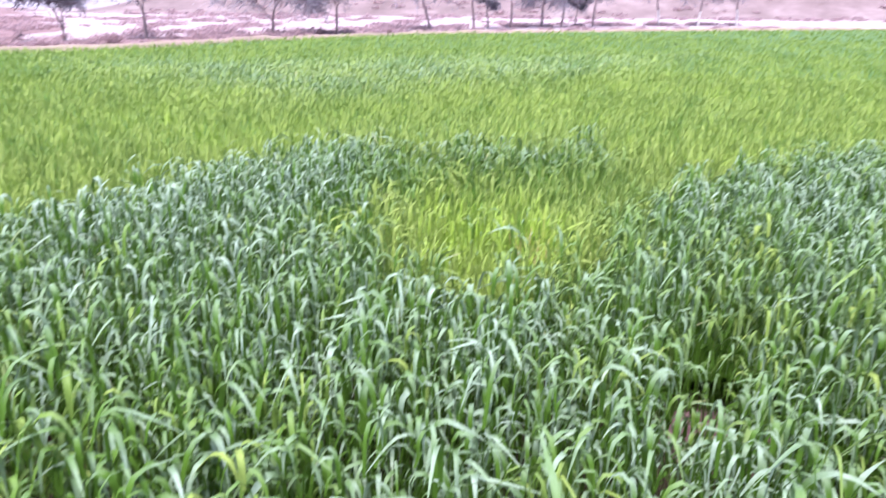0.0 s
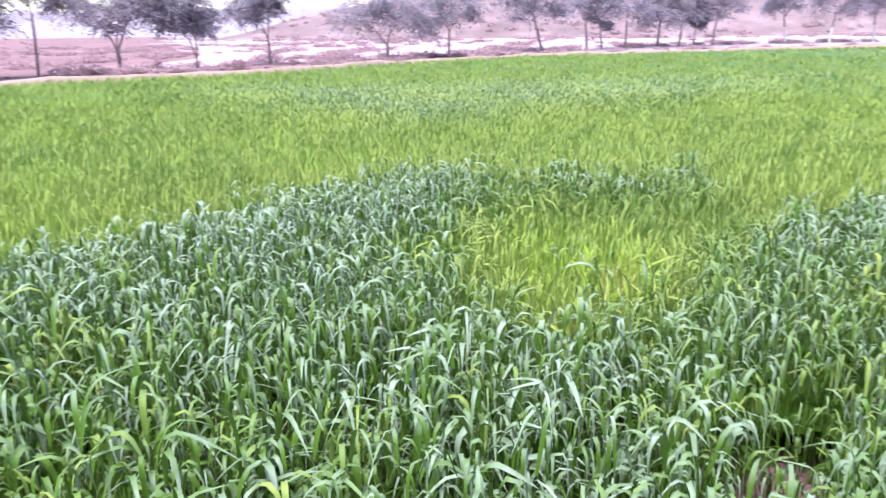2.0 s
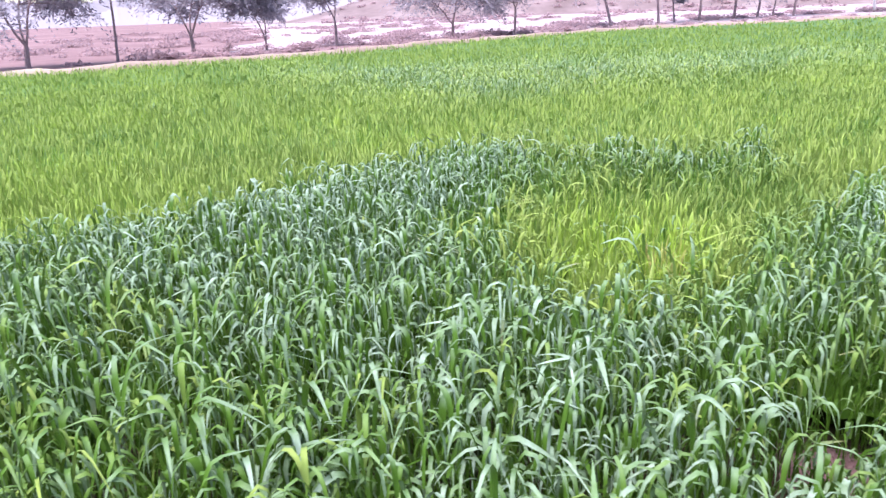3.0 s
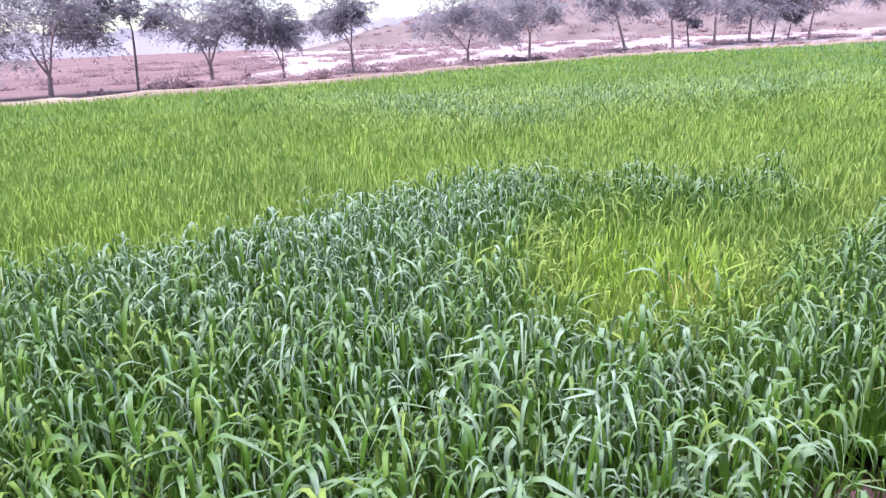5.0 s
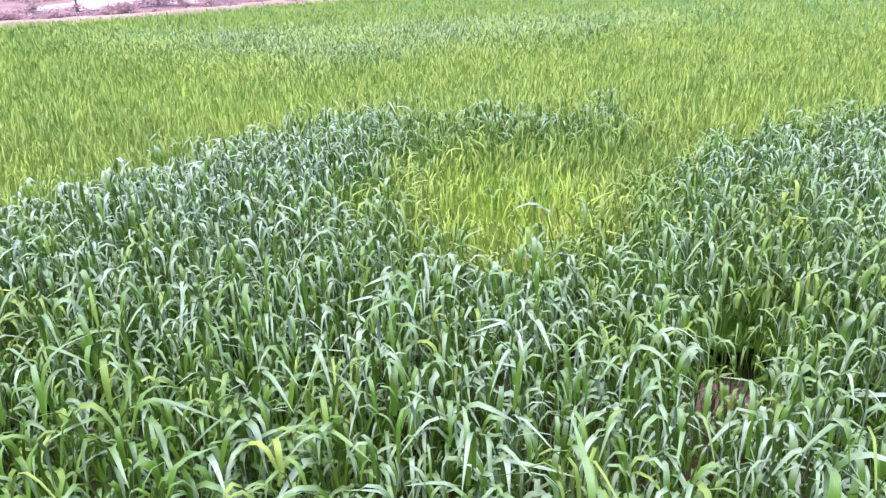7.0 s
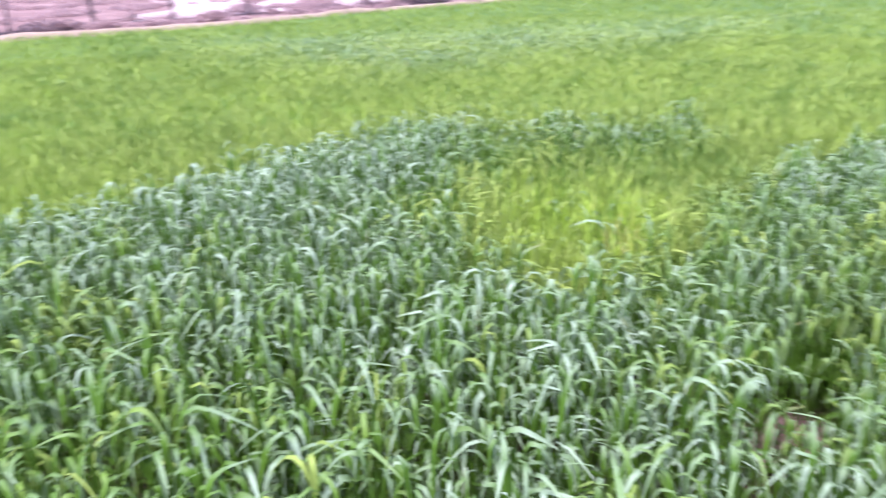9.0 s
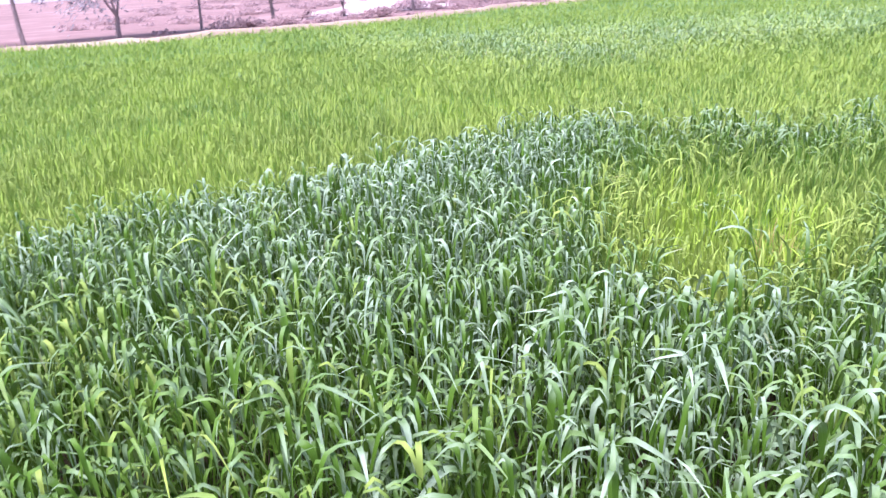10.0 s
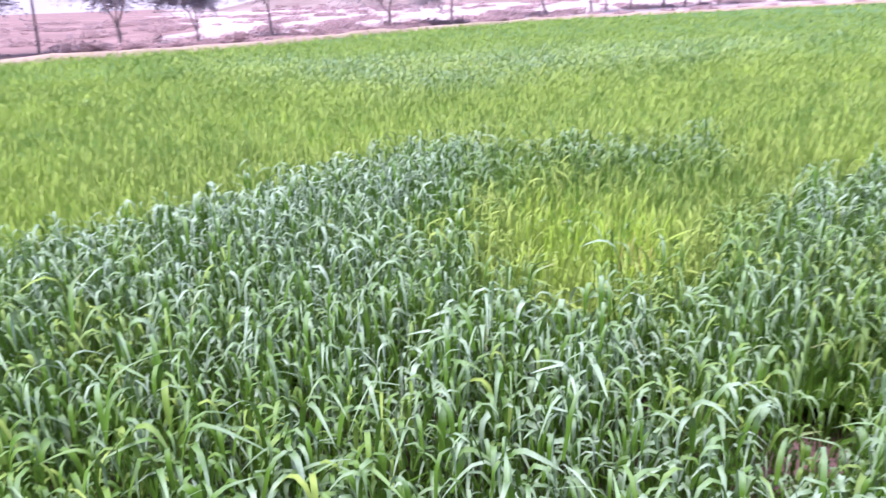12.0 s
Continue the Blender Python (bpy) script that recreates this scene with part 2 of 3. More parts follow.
def ripple(p, scale, seed):
    """Smooth random waves over the plan, about -1 to 1."""
    r = np.random.default_rng(seed)
    total = np.zeros(len(p))
    for k in range(7):
        a, f = r.uniform(0, 2 * np.pi), r.uniform(0.6, 1.8) / scale
        total += np.sin(2 * np.pi * f * (p[:, 0] * np.cos(a) + p[:, 1] * np.sin(a)) + r.uniform(0, 6.28))
    return total / 3.2


# ---- the plan of the field ----
EDGE = [(-54, -9), (-34, 6), (-22, 12.6), (-17, 14.7), (-14.2, 15.6), (-12.8, 16.1), (-11.8, 17.0), (-11.0, 18.0), (-9.8, 19.2), (-8.6, 20.3), (-7.4, 22.0), (-6.3, 24.3), (-4.8, 27.4),
        (-2.9, 30.2), (-1.0, 33.0), (1.4, 36.2), (6.8, 39.6), (14, 43.6), (28, 50), (48, 59), (99, 82)]
FIELD = EDGE + [(99, -40), (-54, -40)]
LUSH = [(-5.5, 0.6), (-3.4, 2.0), (-2.43, 2.98), (-2.08, 3.48), (-1.84, 3.62), (-1.54, 4.0), (-1.22, 4.45), (-0.96, 4.8), (-0.72, 5.2), (-0.3, 5.65), (0.2, 5.5), (0.75, 5.75), (1.15, 5.65), (1.42, 6.15),
        (1.75, 5.4), (1.1, 4.95), (0.5, 4.8), (0.05, 4.5), (0.0, 4.1), (0.02, 3.5), (0.12, 3.04), (0.3, 2.92), (0.65, 3.0), (0.95, 3.4), (1.3, 3.85),
        (1.85, 4.55), (2.5, 4.95), (3.8, 5.7), (5.2, 5.6), (6.0, 4.2), (5.8, 2.0), (4.9, -0.6), (3.0, -2.4), (0.5, -3.1), (-2.4, -2.9), (-4.9, -1.6), (-6.2, -0.4)]
RIDGE = [(-2.2, 3.0), (-2.0, 3.45), (-1.5, 4.0), (-1.15, 4.55), (-0.7, 5.1), (-0.4, 5.75), (0.1, 5.5), (0.0, 4.9), (-0.2, 4.3), (-0.5, 3.8), (-1.0, 3.3)]
YELLOW = [(0.06, 3.45), (0.08, 3.95), (0.16, 4.28), (0.42, 4.42), (0.8, 4.25), (0.95, 3.85), (0.85, 3.4), (0.58, 3.1), (0.26, 3.04), (0.12, 3.12)]
TAIL = [(-0.05, 4.6), (-0.2, 5.7), (0.22, 5.66), (0.82, 5.9), (1.48, 6.3), (1.8, 5.4), (1.1, 4.85), (0.56, 4.7)]
TUFTS = [(0.02, 5.4, 0.30, 0.8), (0.38, 5.35, 0.26, 0.8), (0.74, 5.45, 0.38, 1.0), (1.08, 5.35, 0.24, 0.8), (1.45, 5.72, 0.28, 1.0), (-0.3, 6.7, 0.42, 0.35), (1.9, 8.4, 0.5, 0.3), (0.9, 7.6, 0.4, 0.25), (3.4, 7.6, 0.5, 0.35)]
BLUE_BAND = [(-4.4, 11.6), (-1.5, 8.9), (0.5, 10.1), (4.1, 13.2), (9, 19), (0.7, 18), (-4.1, 15.4), (-8.8, 17.4)]
BARE = (1.17, 2.37)
HEART = (0.2, 0.4)


def crop_at(p):
    """What grows at each place: lushness (0 to 1), tone of the leaf (0 yellowing to 1 blue-green) and the height of the canopy."""
    rim = np.stack([p[:, 0] + 0.10 * ripple(p, 0.6, 1), p[:, 1] + 0.10 * ripple(p, 0.6, 2)], 1)
    lush = soft_in(rim, LUSH, 0.45)
    yellow = soft_in(rim, YELLOW, 0.55)
    ridge = soft_in(rim, RIDGE, 0.6)
    tail = soft_in(rim, TAIL, 0.5)
    band = soft_in(rim, BLUE_BAND, 2.5)
    far = np.hypot(p[:, 0] - HEART[0], p[:, 1] - HEART[1])
    tufts = np.zeros(len(p))
    for x, y, r, much in TUFTS:
        tufts = np.maximum(tufts, much * np.clip(1.5 - 1.5 * np.hypot(rim[:, 0] - x, rim[:, 1] - y) / r, 0, 1))
    dark = np.clip(ripple(p, 1.1, 8) - 0.75, 0, 0.6) * np.clip((far - 5) / 2, 0, 1)
    tone = 0.305 + 0.045 * ripple(p, 2.5, 3) + 0.05 * ripple(p, 0.7, 4) + 0.25 * dark
    tone += 0.035 * np.clip((far - 8) / 14, 0, 1) - 0.05 * band
    lush = np.clip(lush * (1 - 0.55 * tail) + 0.52 * tufts + 0.42 * band, 0, 1)
    tone += lush * (0.31 + 0.08 * ripple(p, 0.4, 5)) + 0.16 * ridge + 0.04 * tufts + 0.06 * np.clip(1.5 - np.hypot(p[:, 0] - 1.5, p[:, 1] - 4.5) / 0.7, 0, 1) * (1 - lush)
    tone -= 0.045 * lush * np.clip(0.5 - (p[:, 0] + 0.1 + 0.5 * (p[:, 1] - 2.2)) / 0.8, 0, 1) * np.clip((2.9 - p[:, 1]) / 0.7, 0, 1)
    tone = tone * (1 - 0.88 * yellow) + 0.17 * 0.88 * yellow
    straw = np.clip(1 - np.hypot((p[:, 0] - 0.78) / 0.30, (p[:, 1] - 3.5) / 0.42), 0, 1)
    tone -= 0.15 * straw
    tone -= 0.05 * np.clip(1.4 - np.hypot(p[:, 0] - 1.40, p[:, 1] - 2.15) / 0.28, 0, 1) * np.clip(0.6 + ripple(p, 0.25, 14), 0, 1)
    fresh = np.clip(1.6 - np.hypot(p[:, 0] + 0.20, (p[:, 1] - 3.72) * 0.8) / 0.13, 0, 1)
    tone = tone * (1 - fresh) + 0.34 * fresh
    lush = lush * (1 - 0.75 * fresh)
    height = 0.35 + 0.015 * tufts + 0.02 * ripple(p, 0.8, 6) + 0.06 * dark + lush * (0.10 + 0.025 * ripple(p, 0.45, 9) + 0.085 * ripple(p, 0.30, 10)) + ridge * 0.05 - 0.02 * yellow
    return np.clip(lush * (1 - 0.7 * yellow), 0, 1), np.clip(np.maximum(tone, 0.43 * lush * (1 - yellow) * (1 - fresh)), 0.02, 1), height, yellow


def stunted(p):
    """1 where the plants stay short, in the thin spot round the bare soil, 0 elsewhere."""
    a, d = np.array(BARE), np.array([-0.27, -0.47])
    s = np.clip(((p - a) @ d) / (d @ d), 0, 1)
    off = np.linalg.norm(p - a - s[:, None] * d, axis=1)
    return np.clip(1.7 - off / 0.085, 0, 1) * (1 - 0.4 * s)


LEFT, RIGHT = radians(-59), radians(48)


def sector(r0, r1, per_m2):
    """Random places in a ring sector ahead of the walk, inside the field."""
    n = int((r1 * r1 - r0 * r0) * (RIGHT - LEFT) / 2 * per_m2)
    r = np.sqrt(rng.uniform(r0 * r0, r1 * r1, n))
    t = rng.uniform(LEFT, RIGHT, n)
    p = np.stack([HEART[0] + r * np.sin(t), HEART[1] + r * np.cos(t)], 1)
    return p[inside(p, FIELD)[0]]


def around(r0, r1, per_m2):
    """The same for the rest of the ring, behind and beside the walk."""
    n = int((r1 * r1 - r0 * r0) * (2 * np.pi + LEFT - RIGHT) / 2 * per_m2)
    r = np.sqrt(rng.uniform(r0 * r0, r1 * r1, n))
    t = rng.uniform(RIGHT, 2 * np.pi + LEFT, n)
    p = np.stack([HEART[0] + r * np.sin(t), HEART[1] + r * np.cos(t)], 1)
    return p[inside(p, FIELD)[0]]


def wheat(p, leaves_each, segs, fold, wide=1.0, long=1.0, stems=True, low=0.16, wax_sheen=0.0):
    """Tillers of young wheat at the places p, each with a stem and some leaves. low: the share of the height at which the lowest leaf sits."""
    keep = np.hypot(p[:, 0] - BARE[0] + 0.02, (p[:, 1] - BARE[1] + 0.05) * 0.8) > 0.056 + 0.05 * rng.random(len(p))
    p = p[keep]
    p = p[rng.random(len(p)) < 1 - 1.5 * np.clip(0.0 - ripple(p, 0.30, 10), 0, 0.56) * soft_in(p, LUSH, 0.4)]
    lush, tone, height, yellow = crop_at(p)
    thin = stunted(p)
    height = height * (1 - 0.68 * thin)
    n = len(p)
    size = rng.normal(1, 0.08, n).clip(0.75, 1.25)
    pieces = []
    if stems:
        root = np.column_stack([p, np.zeros(n)])
        lean = rng.uniform(0, 6.28, n)
        # stems toned darker in lush crop, as if shaded by the leaves
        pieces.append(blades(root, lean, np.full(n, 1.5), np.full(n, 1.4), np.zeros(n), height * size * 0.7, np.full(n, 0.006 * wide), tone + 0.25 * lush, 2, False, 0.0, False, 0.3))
    mixed = np.clip(lush + 0.9 * lush * (1 - lush) * rng.normal(0, 0.6, n), 0, 1)
    # near: the shade painted on low leaves fades with distance
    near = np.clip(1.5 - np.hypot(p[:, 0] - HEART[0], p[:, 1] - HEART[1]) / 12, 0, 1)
    # less of the pale bloom close by, most of all to the left
    young = np.clip((2.7 - np.hypot(p[:, 0] - HEART[0], p[:, 1] - HEART[1])) / 1.2, 0, 1) * np.clip(0.6 - p[:, 0], 0.3, 1)
    band = soft_in(p, BLUE_BAND, 2.5)
    stray = rng.random(n) < 0.07 * yellow
    mixed = np.where(stray, 0.75, mixed)
    tone = np.where(stray, 0.50 + 0.05 * rng.normal(0, 1, n), tone + 0.04 * yellow * ripple(p, 0.16, 15))
    for k in range(leaves_each):
        level = (k + 1) / leaves_each
        top = level > 0.55
        az = rng.uniform(0, 6.28, n)
        droop = np.clip(mixed * 0.98 + rng.normal(0, 0.24, n), 0, 1.1)
        lean = np.abs(rng.normal(0, 0.12 + 0.15 * mixed, n)) * (0.7 + 0.6 * (1 - level))
        e0 = radians(88) - lean
        e1 = radians(72) - droop * radians(132) - rng.uniform(0, 0.4, n)
        bend = rng.uniform(0.30, 0.60, n) - 0.20 * mixed
        over_in = rng.uniform(0.18, 0.52, n)
        length = long * (0.118 + 0.064 * mixed + 0.028 * rng.normal(0, 1, n)).clip(0.06, 0.29) * size * (1 - 0.5 * thin)
        width = wide * (0.0090 + 0.0044 * mixed) * rng.normal(1, 0.30, n).clip(0.45, 1.8) * (0.75 + 0.25 * level)
        z = height * size * (low + (0.74 + 0.10 * mixed - low) * level) + rng.normal(0, 0.012, n)
        root = np.column_stack([p + rng.normal(0, 0.008, (n, 2)), z])
        sheen_share = wax_sheen or (1.0 if segs > 4 else 0.95)
        # leaves below the top get a darker tone: shade of the crop painted in
        pieces.append(blades(root, az, e0, e1, bend, length, width, np.minimum(tone + (0.028 + 0.035 * lush) * rng.normal(0, 1, n) + np.where(stray, 0, 0.22 * (mixed - lush)) + (0.0 if top else 0.05 + 0.10 * yellow + 0.31 * lush * near), 0.90), segs if top else max(2, segs - 4), fold and top, rng.normal(0, 0.7, n), True, sheen_share * (1 - 0.26 * young) * (1 + 0.8 * band) if top else 0.3 + 1.2 * band, over_in))
    return join(pieces)


# ---- ground ----
def sheet(name, outline, z, material, label):
    bm = bmesh.new()
    bm.faces.new([bm.verts.new((x, y, z)) for x, y in outline])
    bmesh.ops.triangulate(bm, faces=bm.faces[:])
    me = bpy.data.meshes.new(name)
    bm.to_mesh(me)
    bm.free()
    me.materials.append(material)
    return tagged(new(name, me), label, "ground", kind="structure")


def grid_sheet(name, xs, ys, height, material, label, category="ground"):
    xx, yy = np.meshgrid(xs, ys)
    p = np.stack([xx.ravel(), yy.ravel()], 1)
    verts = np.column_stack([p, height(p)])
    idx = np.arange(len(p)).reshape(len(ys), len(xs))
    quads = np.stack([idx[:-1, :-1], idx[:-1, 1:], idx[1:, 1:], idx[1:, :-1]], -1).reshape(-1, 4)
    return tagged(new(name, mesh_from_arrays(name, verts, quads, material)), label, category, kind="structure")


sheet("ground", [(2500 * math.cos(a * math.pi / 24), 2500 * math.sin(a * math.pi / 24)) for a in range(48)], -0.05, SAND,
      "flat pale dry ground with brown patches to the horizon")
sheet("field_soil", FIELD, 0.0, SOIL, "dark brown tilled soil under the wheat crop")


def edge_point(s, off):
    """A point of the field's edge, s from 0 to 1 along it, moved off metres outwards."""
    pts = np.array(EDGE, float)
    run = np.concatenate([[0], np.cumsum(np.linalg.norm(np.diff(pts, axis=0), axis=1))])
    d = s * run[-1]
    x, y = np.interp(d, run, pts[:, 0]), np.interp(d, run, pts[:, 1])
    x2, y2 = np.interp(min(d + 6, run[-1]), run, pts[:, 0]), np.interp(min(d + 6, run[-1]), run, pts[:, 1])
    x1, y1 = np.interp(max(d - 6, 0), run, pts[:, 0]), np.interp(max(d - 6, 0), run, pts[:, 1])
    tx, ty = x2 - x1, y2 - y1
    ln = math.hypot(tx, ty)
    return x - ty / ln * off, y + tx / ln * off


def strip(name, near, far, z, material, label, category, uneven=1.0):
    """A low, uneven strip of ground along the field's edge."""
    rows = []
    steps, cross = 420, 12
    for i in range(steps + 1):
        for j in range(cross + 1):
            f = j / cross
            x, y = edge_point(i / steps, near + (far - near) * f)
            bulge = math.sin(math.pi * f) * min(1, 1.6 - 1.6 * f)
            lump = 0.45 * noise.noise((x * 0.4, y * 0.4, 3)) + 0.55 * max(0, noise.noise((x * 1.1, y * 1.1, 7)))
            rows.append((x, y, -0.04 + z * (0.55 + uneven * lump) * bulge ** 0.6))
    idx = np.arange(len(rows)).reshape(steps + 1, cross + 1)
    quads = np.stack([idx[:-1, :-1], idx[1:, :-1], idx[1:, 1:], idx[:-1, 1:]], -1).reshape(-1, 4)
    return tagged(new(name, mesh_from_arrays(name, np.array(rows), quads, material)), label, category, kind="structure")


strip("verge", 0.0, 0.7, 0.78, VERGE, "low straw-coloured grassy bund along the field edge", "verge", 0.28)
strip("rough_ground", 0.55, 11.0, 0.10, ROUGH_GRASS, "strip of mauve-brown dry grass under the trees", "ground")
rim = [(-16 - 214 * f + 9 * math.sqrt(f) * noise.noise((f * 40, 0.5, 2)) * 2.2, 33 + 437 * f) for f in [(k / 60) ** 2 for k in range(61)]]
sheet("dry_meadow", [(-34, 8), (-17, 22), (-16.5, 28)] + rim + [(-800, 700), (-900, 0), (-120, 0)], -0.03, MEADOW, "mauve-brown dry meadow beyond the trees")


# low bank behind the open ground, and the far wood
def bank_height(p):
    rise = np.clip((p[:, 1] - 150) / 45, 0, 1)
    rise = rise * rise * (3 - 2 * rise)
    across = np.clip((p[:, 0] + 78) / 50, 0, 1)
    return -0.3 + rise * across * (13.0 + 1.2 * ripple(p, 40, 11) + 0.4 * ripple(p, 9, 12))


grid_sheet("bank", np.linspace(-100, 400, 101), np.linspace(140, 250, 34), bank_height, BANK, "long low bank of dry pinkish earth and grass", "bank")


def far_wood():
    """A belt of distant trees in three rows, uneven along the top."""
    pieces = []
    for k, (d, tall) in enumerate(((430, 9), (470, 13), (520, 17))):
        a = np.linspace(-1.3, 1.3, 900)
        line = np.column_stack([a * d, np.full(len(a), 50.0 * k)])
        top = tall + 1.2 * ripple(line, 70, 21 + k) + 1.6 * ripple(line, 17, 31 + k) + 0.7 * ripple(line, 4, 41 + k)
        levels = np.linspace(0, 1, 7)
        aa, ll = np.meshgrid(a, levels, indexing="ij")
        dd = d + 9 * ll + 0.15 * ll * np.repeat(ripple(line, 9, 51 + k)[:, None], 7, 1)
        verts = np.stack([dd * np.sin(aa), dd * np.cos(aa), ll * top[:, None] - 0.3], -1).reshape(-1, 3)
        idx = np.arange(len(verts)).reshape(len(a), 7)
        quads = np.stack([idx[:-1, :-1], idx[1:, :-1], idx[1:, 1:], idx[:-1, 1:]], -1).reshape(-1, 4)
        pieces.append((verts, quads, {}))
    # no haze in the air here; the material's pale colour carries it
    v, q, _ = join(pieces)
    return tagged(new("backdrop", mesh_from_arrays("far_wood", v, q, FAR_WOOD)), "belt of distant trees on the horizon, painted pale for haze", "trees", kind="structure")


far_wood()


# ---- trees along the field's edge ----
def tube(path, radii, sides=7):
    """A tapered limb through the points of path."""
    path = np.array(path, float)
    rings = []
    for i, (c, r) in enumerate(zip(path, radii)):
        t = path[min(i + 1, len(path) - 1)] - path[max(i - 1, 0)]
        t = t / (np.linalg.norm(t) + 1e-9)
        ref = np.array([1.0, 0, 0]) if abs(t[0]) < 0.8 else np.array([0, 1.0, 0])
        a = np.cross(t, ref)
        a /= np.linalg.norm(a)
        b = np.cross(t, a)
        ang = np.linspace(0, 2 * np.pi, sides, endpoint=False)
        rings.append(c + r * (np.cos(ang)[:, None] * a + np.sin(ang)[:, None] * b))
    verts = np.concatenate(rings)
    idx = np.arange(len(verts)).reshape(len(path), sides)
    nxt = np.roll(idx, -1, 1)
    quads = np.stack([idx[:-1], nxt[:-1], nxt[1:], idx[1:]], -1).reshape(-1, 4)
    return verts, quads, {}


def limb(start, way, length, r0, r1, bend, r):
    """Points and radii of a crooked limb."""
    pts, rad, p, d = [np.array(start, float)], [r0], np.array(start, float), np.array(way, float)
    steps = 6
    for k in range(steps):
        d = d + r.normal(0, bend, 3)
        d = d / np.linalg.norm(d)
        p = p + d * length / steps
        pts.append(p.copy())
        rad.append(r0 + (r1 - r0) * (k + 1) / steps)
    return pts, rad


def leaf_cloud(centres, radii, count, size, r, flat=0.6, slim=0.32):
    """Small drooping leaflets gathered in clumps."""
    pick = r.choice(len(centres), count, p=radii ** 2 / (radii ** 2).sum())
    off = r.normal(0, 1, (count, 3))
    off /= np.linalg.norm(off, axis=1)[:, None]
    off *= (r.random(count) ** 0.45)[:, None]
    c = centres[pick] + off * radii[pick][:, None] * np.array([1, 1, flat])
    az, el = r.uniform(0, 6.28, count), r.normal(-0.45, 0.5, count)
    s = size * r.uniform(0.6, 1.4, count)
    way = np.stack([np.cos(az) * np.cos(el), np.sin(az) * np.cos(el), np.sin(el)], 1) * s[:, None]
    ref = np.stack([-np.sin(az), np.cos(az), r.normal(0, 0.4, count)], 1) * (s * slim)[:, None]
    verts = np.stack([c - way * 0.5, c + ref, c + way * 0.5, c - ref], 1).reshape(-1, 3)
    return verts, np.arange(count * 4).reshape(count, 4)


def spray_cloud(centres, radii, count, size, r, slim):
    """Feathery drooping sprays of small leaflets, gathered in clumps."""
    k = 14
    n = count // k
    pick = r.choice(len(centres), n, p=radii ** 2 / (radii ** 2).sum())
    start = centres[pick] + r.normal(0, 0.24, (n, 3)) * radii[pick][:, None] * np.array([1, 1, 0.55])
    az, el = r.uniform(0, 6.28, n), r.normal(0.1, 0.35, n)
    reach = radii[pick] * r.uniform(0.7, 1.25, n)
    s = np.linspace(0.1, 1, k)[None]
    flat = reach[:, None] * s * np.cos(el)[:, None]
    drop = reach[:, None] * (s * np.sin(el)[:, None] - 0.6 * s * s)
    c = np.stack([start[:, :1] + flat * np.cos(az)[:, None], start[:, 1:2] + flat * np.sin(az)[:, None], start[:, 2:] + drop], -1).reshape(-1, 3)
    turn = (az[:, None] + np.where(np.arange(k) % 2, 0.55, -0.55)[None] + r.normal(0, 0.25, (n, k))).ravel()
    dip = r.normal(-0.4, 0.35, n * k)
    long = size * r.uniform(0.6, 1.4, n * k)
    way = np.stack([np.cos(turn) * np.cos(dip), np.sin(turn) * np.cos(dip), np.sin(dip)], 1) * long[:, None]
    ref = np.stack([-np.sin(turn), np.cos(turn), r.normal(0, 0.5, n * k)], 1) * (long * slim)[:, None]
    verts = np.stack([c, c + way * 0.5 + ref, c + way, c + way * 0.5 - ref], 1).reshape(-1, 3)
    return verts, np.arange(n * k * 4).reshape(n * k, 4)


def part(name, me, parent, label=""):
    ob = new(name, me)
    ob.parent = parent
    return tagged(ob, label)


